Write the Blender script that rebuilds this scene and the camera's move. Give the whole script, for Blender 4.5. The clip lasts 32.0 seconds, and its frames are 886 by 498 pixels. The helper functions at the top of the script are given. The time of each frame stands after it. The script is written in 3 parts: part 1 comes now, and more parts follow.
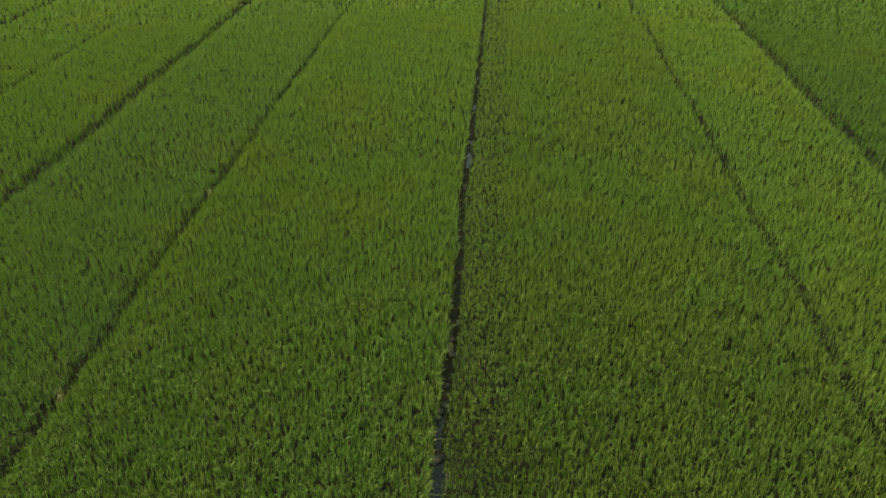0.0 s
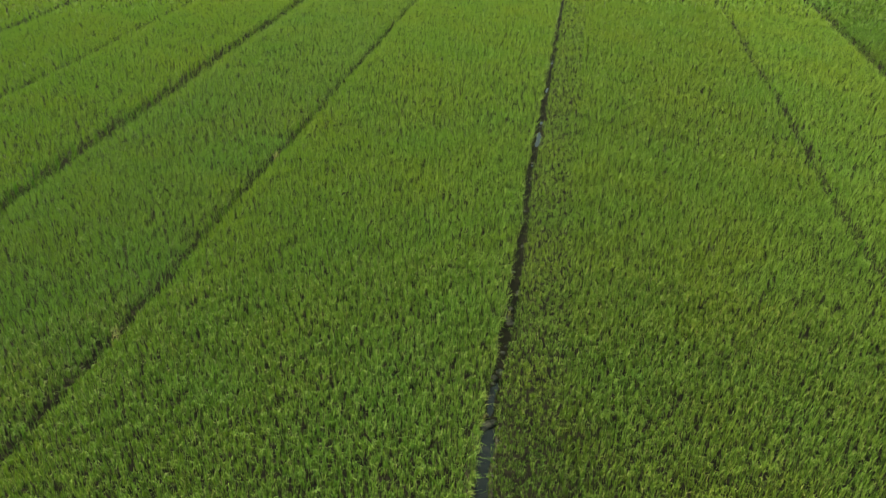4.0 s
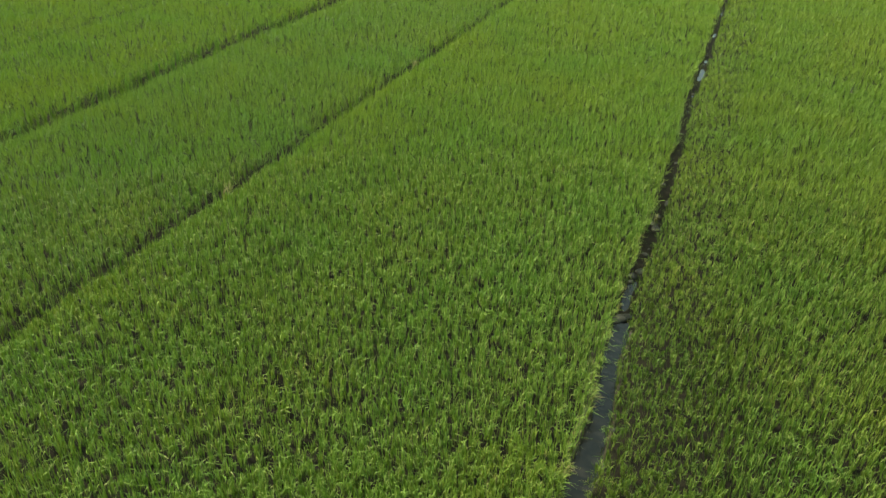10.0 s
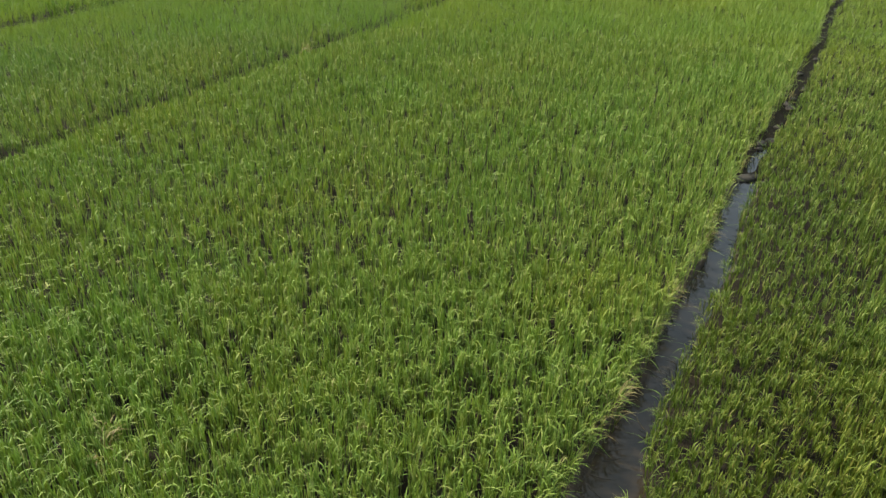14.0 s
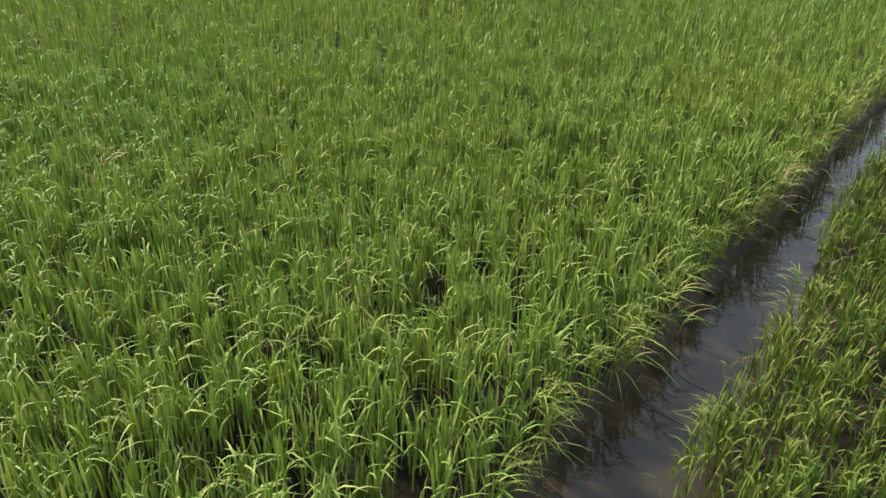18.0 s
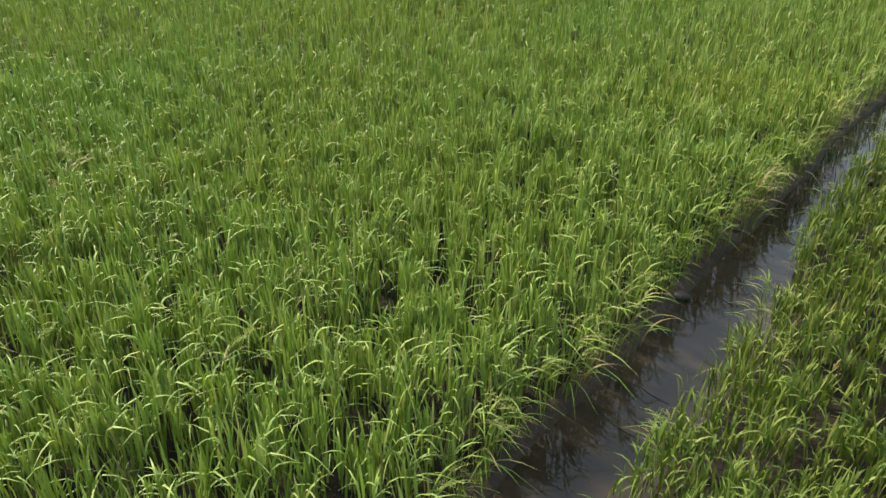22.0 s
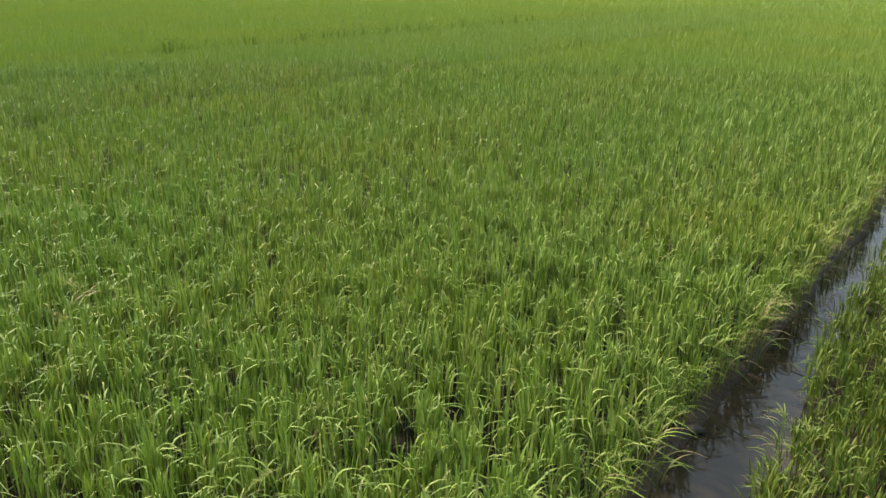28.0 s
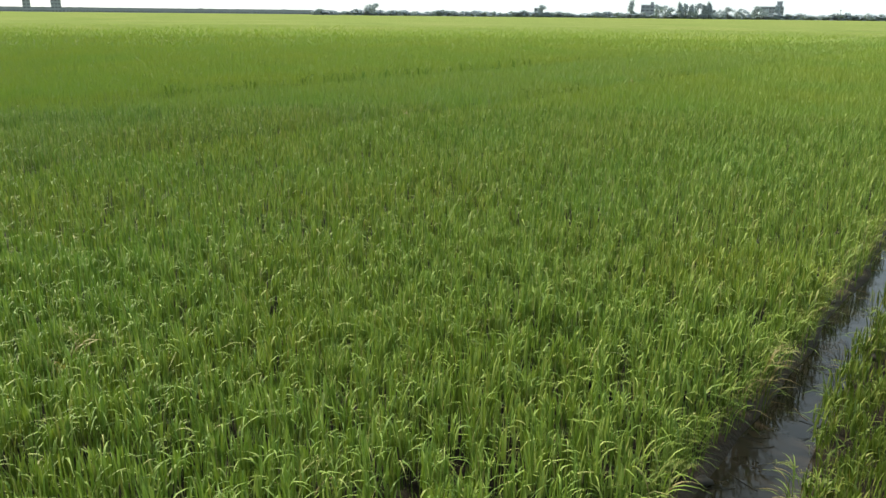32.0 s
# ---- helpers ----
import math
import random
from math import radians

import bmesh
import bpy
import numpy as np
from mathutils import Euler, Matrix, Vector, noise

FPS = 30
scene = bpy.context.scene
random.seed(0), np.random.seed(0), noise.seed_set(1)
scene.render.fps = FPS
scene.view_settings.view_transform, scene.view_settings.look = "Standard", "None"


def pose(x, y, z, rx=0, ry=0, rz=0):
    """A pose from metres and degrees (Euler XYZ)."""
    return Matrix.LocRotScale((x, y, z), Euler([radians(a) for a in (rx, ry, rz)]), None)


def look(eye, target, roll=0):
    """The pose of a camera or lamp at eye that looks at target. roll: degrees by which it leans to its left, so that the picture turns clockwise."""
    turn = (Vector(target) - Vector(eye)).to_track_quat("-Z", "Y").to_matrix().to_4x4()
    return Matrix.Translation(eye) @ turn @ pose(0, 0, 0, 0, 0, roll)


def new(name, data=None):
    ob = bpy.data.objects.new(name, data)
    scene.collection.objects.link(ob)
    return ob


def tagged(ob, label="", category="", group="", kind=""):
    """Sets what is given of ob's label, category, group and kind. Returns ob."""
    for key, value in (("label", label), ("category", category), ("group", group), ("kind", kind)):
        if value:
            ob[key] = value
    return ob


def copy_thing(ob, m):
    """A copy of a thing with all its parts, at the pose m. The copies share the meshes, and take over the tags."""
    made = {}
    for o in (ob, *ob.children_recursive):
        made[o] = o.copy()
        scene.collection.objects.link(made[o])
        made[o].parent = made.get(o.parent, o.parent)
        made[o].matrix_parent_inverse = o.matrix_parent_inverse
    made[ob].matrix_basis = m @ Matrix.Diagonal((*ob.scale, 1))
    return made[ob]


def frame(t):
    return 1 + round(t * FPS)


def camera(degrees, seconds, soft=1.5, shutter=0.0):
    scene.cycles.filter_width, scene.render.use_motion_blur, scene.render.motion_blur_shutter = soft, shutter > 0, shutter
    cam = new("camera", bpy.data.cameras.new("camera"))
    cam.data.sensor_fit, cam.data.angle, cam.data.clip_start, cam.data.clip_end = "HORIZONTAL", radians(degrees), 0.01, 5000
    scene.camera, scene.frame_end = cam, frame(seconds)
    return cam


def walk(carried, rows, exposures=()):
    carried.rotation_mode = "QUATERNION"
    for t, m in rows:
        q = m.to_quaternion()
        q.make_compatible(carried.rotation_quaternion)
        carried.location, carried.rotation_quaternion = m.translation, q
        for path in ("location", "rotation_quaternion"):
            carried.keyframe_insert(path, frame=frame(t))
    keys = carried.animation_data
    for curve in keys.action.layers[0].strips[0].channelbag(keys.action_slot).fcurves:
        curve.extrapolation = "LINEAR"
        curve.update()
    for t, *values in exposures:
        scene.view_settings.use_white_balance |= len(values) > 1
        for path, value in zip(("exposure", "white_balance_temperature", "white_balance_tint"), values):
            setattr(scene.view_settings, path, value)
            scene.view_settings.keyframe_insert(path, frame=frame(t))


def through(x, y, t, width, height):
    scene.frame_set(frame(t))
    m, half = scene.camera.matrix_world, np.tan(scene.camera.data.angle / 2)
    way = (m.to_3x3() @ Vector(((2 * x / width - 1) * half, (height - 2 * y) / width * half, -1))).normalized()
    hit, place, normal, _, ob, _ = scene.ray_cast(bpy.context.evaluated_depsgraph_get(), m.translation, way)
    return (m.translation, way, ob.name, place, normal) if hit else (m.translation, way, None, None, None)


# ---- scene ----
cam = camera(59.6, 32.0)
PATH = [
    (0, (1.221, -24.379, 14.866), (1.092, -22.666, 13.843), -0.2),
    (1, (1.233, -24.418, 14.568), (1.083, -22.702, 13.552), -0.2),
    (2, (1.257, -24.437, 14.251), (1.070, -22.722, 13.239), 0.1),
    (3, (1.260, -24.417, 13.894), (1.024, -22.710, 12.879), 0.2),
    (3.5, (1.251, -24.408, 13.680), (0.989, -22.705, 12.666), 0.4),
    (5.5, (1.176, -24.393, 12.680), (0.802, -22.706, 11.672), 0.8),
    (6, (1.150, -24.375, 12.385), (0.747, -22.695, 11.377), 0.9),
    (7, (1.090, -24.275, 11.724), (0.634, -22.606, 10.720), 1.1),
    (8, (1.073, -24.131, 11.008), (0.565, -22.472, 10.012), 1.2),
    (9, (1.125, -24.084, 10.194), (0.570, -22.440, 9.200), 1.4),
    (10, (1.159, -24.041, 9.286), (0.549, -22.416, 8.292), 1.4),
    (11, (1.186, -23.903, 8.309), (0.515, -22.302, 7.317), 1.2),
    (12, (1.262, -23.756, 7.312), (0.532, -22.177, 6.325), 1.1),
    (13, (1.333, -23.635, 6.342), (0.549, -22.079, 5.361), 1.1),
    (14, (1.370, -23.525, 5.439), (0.527, -21.999, 4.460), 1.0),
    (14.5, (1.374, -23.446, 5.028), (0.508, -21.931, 4.051), 1.0),
    (16.5, (1.269, -23.062, 3.500), (0.277, -21.599, 2.565), 0.9),
    (17, (1.267, -23.050, 3.160), (0.251, -21.609, 2.216), 1.0),
    (17.5, (1.268, -23.032, 2.855), (0.222, -21.618, 1.904), 0.9),
    (18, (1.231, -22.980, 2.631), (0.162, -21.592, 1.666), 0.9),
    (19, (1.192, -22.874, 2.582), (0.119, -21.481, 1.629), 0.8),
    (20, (1.206, -22.795, 2.579), (0.125, -21.410, 1.623), 0.6),
    (21, (1.308, -22.782, 2.588), (0.214, -21.408, 1.631), 0.2),
    (22, (1.418, -22.682, 2.628), (0.318, -21.321, 1.660), 0.2),
    (23, (1.429, -22.646, 2.658), (0.325, -21.275, 1.710), 0.3),
    (24, (1.420, -22.686, 2.678), (0.307, -21.309, 1.748), 0.2),
    (25, (1.371, -22.735, 2.710), (0.240, -21.318, 1.867), 0.4),
    (25.5, (1.358, -22.728, 2.717), (0.219, -21.295, 1.910), 0.5),
    (27.5, (1.298, -22.793, 2.682), (0.158, -21.306, 1.982), 0.8),
    (28, (1.266, -22.790, 2.690), (0.121, -21.298, 2.011), 0.6),
    (28.5, (1.244, -22.775, 2.704), (0.099, -21.285, 2.022), 0.5),
    (29, (1.248, -22.763, 2.705), (0.094, -21.260, 2.066), 0.6),
    (30, (1.259, -22.743, 2.690), (0.099, -21.235, 2.073), 0.6),
    (31, (1.226, -22.746, 2.683), (0.069, -21.237, 2.062), 0.6),
    (31.5, (1.221, -22.759, 2.707), (0.064, -21.251, 2.084), 0.5),
    (32, (1.218, -22.789, 2.737), (0.056, -21.268, 2.156), 0.6),
]
walk(cam, [(t, look(eye, target, roll)) for t, eye, target, roll in PATH],
     exposures=[(0, 0.54, 8700, -19), (1.5, 0.80, 8700, -20), (6, 1.14, 8500, -20), (8.5, 1.17, 8300, -18), (10, 1.18, 8000, -15), (11, 1.18, 7500, -3), (13, 1.23, 7350, 7),
                (17, 1.31, 7050, 16), (24, 1.43, 7100, 14), (29, 1.27, 7300, 11), (32, 1.16, 7300, 8)])

# ---------------------------------------------------------------- daylight
SUN_AZ, SUN_EL = radians(-84), radians(43)      # azimuth from +y, clockwise positive
world = bpy.data.worlds.new("hazy_sky")
world.use_nodes = True
wn = world.node_tree
sky = wn.nodes.new("ShaderNodeTexSky")
sky.sky_type, sky.sun_disc = "NISHITA", False
sky.sun_elevation, sky.sun_rotation = SUN_EL, SUN_AZ
sky.dust_density, sky.air_density, sky.ozone_density = 0.6, 1.0, 3.0
wn.nodes["Background"].inputs[1].default_value = 0.092
veil = wn.nodes.new("ShaderNodeMix")               # thin bright cloud over the whole sky
veil.data_type = "RGBA"
veil.inputs[0].default_value = 0.75
veil.inputs[7].default_value = (4.7, 6.0, 7.1, 1)
wn.links.new(sky.outputs[0], veil.inputs[6])
wn.links.new(veil.outputs[2], wn.nodes["Background"].inputs[0])
scene.world = world
sun = new("sun", bpy.data.lights.new("sun", "SUN"))
sun.data.energy, sun.data.angle, sun.data.color = 3.6, radians(6), (1.0, 0.95, 0.86)
to_sun = Vector((math.sin(SUN_AZ) * math.cos(SUN_EL), math.cos(SUN_AZ) * math.cos(SUN_EL), math.sin(SUN_EL)))
sun.matrix_world = look(tuple(to_sun * 50), (0, 0, 0))


# ---------------------------------------------------------------- materials
def material(name):
    m = bpy.data.materials.new(name)
    m.use_nodes = True
    return m, m.node_tree, m.node_tree.nodes["Principled BSDF"]


def node(tree, kind, **inputs):
    n = tree.nodes.new("ShaderNode" + kind)
    for k, v in inputs.items():
        n.inputs[k.replace("_", " ")].default_value = v
    return n


def ramp(tree, fac, stops):
    r = tree.nodes.new("ShaderNodeValToRGB")
    while len(r.color_ramp.elements) < len(stops):
        r.color_ramp.elements.new(0.5)
    for e, (p, c) in zip(r.color_ramp.elements, stops):
        e.position, e.color = p, (*c, 1)
    tree.links.new(fac, r.inputs[0])
    return r.outputs[0]


def mixed(tree, fac, a, b, mode="MIX"):
    n = tree.nodes.new("ShaderNodeMix")
    n.data_type, n.blend_type = "RGBA", mode
    for sock, v in ((n.inputs[0], fac), (n.inputs[6], a), (n.inputs[7], b)):
        if isinstance(v, bpy.types.NodeSocket):
            tree.links.new(v, sock)
        else:
            sock.default_value = v
    return n.outputs[2]


def place(tree):
    return tree.nodes.new("ShaderNodeNewGeometry").outputs["Position"]


def leaf_material(name, stops, through=0.14, patches=True, sheen=0.26, rough=0.6):
    m, t, p = material(name)
    geo = t.nodes.new("ShaderNodeNewGeometry")
    tone = ramp(t, geo.outputs["Random Per Island"], stops)
    if patches:
        big = node(t, "TexNoise", Scale=0.22, Detail=3.0, Roughness=0.6)
        t.links.new(geo.outputs["Position"], big.inputs["Vector"])
        shift = ramp(t, big.outputs[0], [(0.34, (0.90, 1.0, 1.0)), (0.52, (1, 1, 1)), (0.68, (1.10, 1.02, 0.9))])
        tone = mixed(t, 1.0, tone, shift, "MULTIPLY")
        far_haze = t.nodes.new("ShaderNodeSeparateXYZ")          # distance haze painted in: leaves go paler towards the far end of the field
        t.links.new(geo.outputs["Position"], far_haze.inputs[0])
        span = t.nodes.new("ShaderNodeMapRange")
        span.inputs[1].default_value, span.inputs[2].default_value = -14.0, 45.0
        t.links.new(far_haze.outputs[1], span.inputs[0])
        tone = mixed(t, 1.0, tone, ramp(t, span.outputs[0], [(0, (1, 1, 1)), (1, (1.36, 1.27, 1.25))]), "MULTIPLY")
    p.inputs["Roughness"].default_value = rough
    p.inputs["Specular IOR Level"].default_value = sheen
    t.links.new(tone, p.inputs["Base Color"])
    tr = t.nodes.new("ShaderNodeBsdfTranslucent")
    t.links.new(mixed(t, 1.0, tone, (1.15, 1.2, 0.6, 1), "MULTIPLY"), tr.inputs[0])
    mix = t.nodes.new("ShaderNodeMixShader")
    mix.inputs[0].default_value = through
    t.links.new(p.outputs[0], mix.inputs[1])
    t.links.new(tr.outputs[0], mix.inputs[2])
    t.links.new(mix.outputs[0], t.nodes["Material Output"].inputs[0])
    return m


GREENS = [(0.0, (0.096, 0.160, 0.028)), (0.35, (0.138, 0.212, 0.035)), (0.7, (0.190, 0.262, 0.047)),
          (0.93, (0.26, 0.31, 0.08)), (1.0, (0.28, 0.27, 0.10))]


def tinted(stops, r, g, b):
    return [(p, (c[0] * r, c[1] * g, c[2] * b)) for p, c in stops]


EVEN = [(0.0, (0.130, 0.202, 0.034)), (0.5, (0.158, 0.230, 0.039)), (1.0, (0.192, 0.262, 0.048))]
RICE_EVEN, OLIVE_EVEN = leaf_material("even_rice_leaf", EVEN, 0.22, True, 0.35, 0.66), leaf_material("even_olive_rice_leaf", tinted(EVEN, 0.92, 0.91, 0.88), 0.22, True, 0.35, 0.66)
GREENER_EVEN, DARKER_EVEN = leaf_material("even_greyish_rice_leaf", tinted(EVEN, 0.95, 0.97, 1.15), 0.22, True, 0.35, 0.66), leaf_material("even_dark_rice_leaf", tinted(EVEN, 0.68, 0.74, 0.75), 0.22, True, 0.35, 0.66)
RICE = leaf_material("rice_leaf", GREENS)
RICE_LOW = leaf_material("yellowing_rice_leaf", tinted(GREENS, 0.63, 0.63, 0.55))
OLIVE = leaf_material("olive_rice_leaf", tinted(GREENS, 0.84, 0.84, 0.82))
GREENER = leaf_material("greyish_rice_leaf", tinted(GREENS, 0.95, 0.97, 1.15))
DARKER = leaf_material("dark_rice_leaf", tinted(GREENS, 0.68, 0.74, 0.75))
WEED = leaf_material("dark_weed_leaf", tinted(GREENS, 0.5, 0.62, 0.55), 0.1, True, 0.05, 0.8)
STRAW = leaf_material("dry_rice_leaf", [(0, (0.17, 0.125, 0.055)), (0.6, (0.24, 0.195, 0.085)), (1, (0.16, 0.17, 0.05))], 0.25, False)


PANICLE = leaf_material("seed_head", [(0, (0.19, 0.23, 0.05)), (0.5, (0.25, 0.27, 0.075)), (1, (0.21, 0.26, 0.06))], 0.2, False)
WET_LEAF = leaf_material("wet_dead_leaf", [(0, (0.03, 0.026, 0.018)), (1, (0.05, 0.04, 0.025))], 0.1, False)
# horizon foliage: pale blue-grey of the air haze is put into the colour
HAZED_LEAF = leaf_material("hazed_foliage", [(0, (0.30, 0.35, 0.40)), (0.6, (0.33, 0.38, 0.43)), (1, (0.36, 0.41, 0.46))], 0.08, False, 0.05)


def plain_material(name, dark, light, rough, scale=1.5):
    """Weathered plain surface: stains at two scales."""
    m, t, p = material(name)
    a, b = node(t, "TexNoise", Scale=scale, Detail=5.0), node(t, "TexNoise", Scale=scale * 12, Detail=3.0)
    for n in (a, b):
        t.links.new(place(t), n.inputs["Vector"])
    col = ramp(t, a.outputs[0], [(0.3, dark), (0.7, light)])
    t.links.new(mixed(t, 0.3, col, ramp(t, b.outputs[0], [(0.3, (0.7, 0.7, 0.7)), (0.7, (1.1, 1.1, 1.1))]), "MULTIPLY"), p.inputs["Base Color"])
    p.inputs["Roughness"].default_value = rough
    return m


CONCRETE = plain_material("weathered_render", (0.20, 0.215, 0.24), (0.27, 0.285, 0.31), 0.85, 0.4)
ROOFING = plain_material("roof_slab", (0.16, 0.17, 0.19), (0.24, 0.25, 0.27), 0.8, 0.4)
BARK = plain_material("bark", (0.06, 0.05, 0.04), (0.12, 0.10, 0.08), 0.9)
CLOD = plain_material("drying_mud", (0.028, 0.025, 0.020), (0.05, 0.043, 0.034), 0.85, 9.0)
GLASS_DARK = plain_material("window_glass", (0.10, 0.11, 0.13), (0.13, 0.14, 0.16), 0.1)


def mud_material(name, stops, rough, gloss):
    m, t, p = material(name)
    big = node(t, "TexNoise", Scale=1.3, Detail=6.0)
    fine = node(t, "TexNoise", Scale=30.0, Detail=4.0)
    for n in (big, fine):
        t.links.new(place(t), n.inputs["Vector"])
    col = ramp(t, big.outputs[0], stops)
    t.links.new(mixed(t, 0.35, col, ramp(t, fine.outputs[0], [(0.3, (0.3, 0.3, 0.3)), (0.7, (1.2, 1.1, 1.0))]), "MULTIPLY"), p.inputs["Base Color"])
    p.inputs["Roughness"].default_value = rough
    p.inputs["Specular IOR Level"].default_value = gloss
    b = node(t, "Bump", Strength=0.6, Distance=0.03)
    t.links.new(fine.outputs[0], b.inputs["Height"])
    t.links.new(b.outputs[0], p.inputs["Normal"])
    return m


def water_material():
    m, t, p = material("muddy_water")
    silt = node(t, "TexNoise", Scale=2.2, Detail=4.0)
    t.links.new(place(t), silt.inputs["Vector"])
    where = t.nodes.new("ShaderNodeSeparateXYZ")             # stirred silt at the wide end, clear dark water beyond
    t.links.new(place(t), where.inputs[0])
    stirred = t.nodes.new("ShaderNodeMapRange")
    stirred.inputs[1].default_value, stirred.inputs[2].default_value = -17.5, -13.0
    t.links.new(where.outputs[1], stirred.inputs[0])
    brown = ramp(t, silt.outputs[0], [(0.35, (0.024, 0.019, 0.013)), (0.65, (0.038, 0.029, 0.020))])
    clear = ramp(t, silt.outputs[0], [(0.35, (0.010, 0.011, 0.012)), (0.65, (0.020, 0.019, 0.018))])
    t.links.new(mixed(t, stirred.outputs[0], brown, clear), p.inputs["Base Color"])
    p.inputs["Roughness"].default_value = 0.03
    p.inputs["IOR"].default_value = 1.33
    rip = node(t, "TexNoise", Scale=9.0, Detail=3.0)
    t.links.new(place(t), rip.inputs["Vector"])
    b = node(t, "Bump", Strength=0.12, Distance=0.01)
    t.links.new(rip.outputs[0], b.inputs["Height"])
    t.links.new(b.outputs[0], p.inputs["Normal"])
    return m


def sheet_material():
    m, t, p = material("far_rice_canopy")
    big = node(t, "TexNoise", Scale=0.05, Detail=4.0)
    fine = node(t, "TexNoise", Scale=6.0, Detail=5.0)
    for n in (big, fine):
        t.links.new(place(t), n.inputs["Vector"])
    col = ramp(t, big.outputs[0], [(0.3, (0.145, 0.195, 0.062)), (0.5, (0.175, 0.222, 0.075)), (0.7, (0.22, 0.24, 0.095))])
    t.links.new(mixed(t, 0.6, col, ramp(t, fine.outputs[0], [(0.3, (0.5, 0.55, 0.4)), (0.7, (1.25, 1.2, 1.1))]), "MULTIPLY"), p.inputs["Base Color"])
    p.inputs["Roughness"].default_value = 0.95
    p.inputs["Specular IOR Level"].default_value = 0.0
    b = node(t, "Bump", Strength=1.0, Distance=0.2)
    t.links.new(fine.outputs[0], b.inputs["Height"])
    t.links.new(b.outputs[0], p.inputs["Normal"])
    return m


MUD = mud_material("wet_mud", [(0.3, (0.013, 0.012, 0.009)), (0.55, (0.021, 0.018, 0.013)), (0.75, (0.016, 0.017, 0.010))], 0.8, 0.05)
BANK = mud_material("silty_bank_mud", [(0.3, (0.024, 0.019, 0.013)), (0.55, (0.045, 0.033, 0.022)), (0.75, (0.030, 0.026, 0.016))], 0.6, 0.2)
WATER, SHEET = water_material(), sheet_material()


# ---------------------------------------------------------------- mesh helpers
def mesh_from(name, verts, quads, tris, mats, smooth=True):
    """A mesh from arrays: verts (n,3), quads (q,4), tris (t,3)."""
    me = bpy.data.meshes.new(name)
    verts = np.asarray(verts, np.float32)
    quads, tris = np.asarray(quads, np.int32).reshape(-1, 4), np.asarray(tris, np.int32).reshape(-1, 3)
    me.vertices.add(len(verts))
    me.vertices.foreach_set("co", verts.ravel())
    loops = np.concatenate([quads.ravel(), tris.ravel()])
    me.loops.add(len(loops))
    me.loops.foreach_set("vertex_index", loops)
    starts = np.concatenate([np.arange(len(quads)) * 4, len(quads) * 4 + np.arange(len(tris)) * 3]).astype(np.int32)
    me.polygons.add(len(starts))
    me.polygons.foreach_set("loop_start", starts)
    me.polygons.foreach_set("use_smooth", np.full(len(starts), smooth))
    for mt in mats:
        me.materials.append(mt)
    me.update(calc_edges=True)
    return me


def blades(rng, base, length, width, heading, lean, droop, segs):
    """Ribbon leaves: each starts at its base, rises, leans along its heading and arches over at the tip."""
    n = len(base)
    s = np.linspace(0, 1, segs + 1) ** (0.72 if segs > 3 else 0.85)
    side = np.stack([-np.sin(heading), np.cos(heading), np.zeros(n)], -1)
    along = np.stack([np.cos(heading), np.sin(heading), np.zeros(n)], -1)
    out = (lean[:, None] * s ** 1.3 + droop[:, None] * s ** 4) * length[:, None]
    up = (s - droop[:, None] * 0.75 * s ** 5) * length[:, None] * np.sqrt(np.maximum(1 - lean ** 2, 0.05))[:, None]
    mid = base[:, None, :] + along[:, None, :] * out[:, :, None]
    mid[:, :, 2] += up
    w = np.interp(s, [0, 0.45, 0.75, 1], [0.55, 1.0, 0.8, 0.0])
    half = side[:, None, :] * (width[:, None] * w)[:, :, None] * 0.5
    left, right = (mid - half)[:, :-1], (mid + half)[:, :-1]
    verts = np.concatenate([left, right, mid[:, -1:]], 1)
    k = 2 * segs + 1
    off = (np.arange(n) * k)[:, None]
    quads = np.concatenate([off + np.array([[i, segs + i, segs + i + 1, i + 1]]) for i in range(segs - 1)]) if segs > 1 else np.zeros((0, 4), int)
    tris = off + np.array([[segs - 1, 2 * segs - 1, 2 * segs]])
    return verts.reshape(-1, 3), quads, tris


# ---------------------------------------------------------------- plan
# furrows: x of the middle, half the width of the gap between the plants
FURROWS = [(-34.8, 0.17), (-26.6, 0.08), (-19.05, 0.27), (-10.78, 0.10), (0.0, 0.24), (11.45, 0.17), (18.25, 0.36)]
MAIN = 4
HOVER = np.array([1.25, -22.75])
DETAIL = 150.0
TOP = 0.57                                         # height of the crop


def middle(i, y):
    """The x of a furrow's middle along its length."""
    s = 1.7 * i
    if i == MAIN:
        bend = np.interp(y, [-24, -19.5, -15.3, -13.9, -11.5, -9.3, -5.5, 0, 4.5, 10], [0.36, 0.24, 0.15, 0.18, 0.03, -0.05, 0.07, 0.02, -0.14, -0.05])
        return FURROWS[i][0] + bend + 0.02 * np.sin(2.3 * y + s) + 0.015 * np.sin(5.1 * y + s)
    return FURROWS[i][0] + 0.06 * np.sin(0.42 * y + s) + 0.03 * np.sin(1.7 * y + 2.1 * s) + 0.02 * np.sin(4.1 * y + s)


def half_gap(i, y):
    """Half the bare width of a furrow: the main ditch opens out towards the hover point and at one pool."""
    h = np.full(np.shape(y), FURROWS[i][1])
    if i == MAIN:
        h = np.interp(y, [-24, -19.5, -18.2, -16.4, -13.8, -11.7, -8.2, -5, -1.4, 5, 9, 12, 54], [0.28, 0.28, 0.30, 0.20, 0.21, 0.16, 0.16, 0.17, 0.15, 0.14, 0.17, 0.14, 0.13])
    return h * (1 + 0.16 * np.sin(2.3 * y + i) * np.sin(0.9 * y + 2 * i))


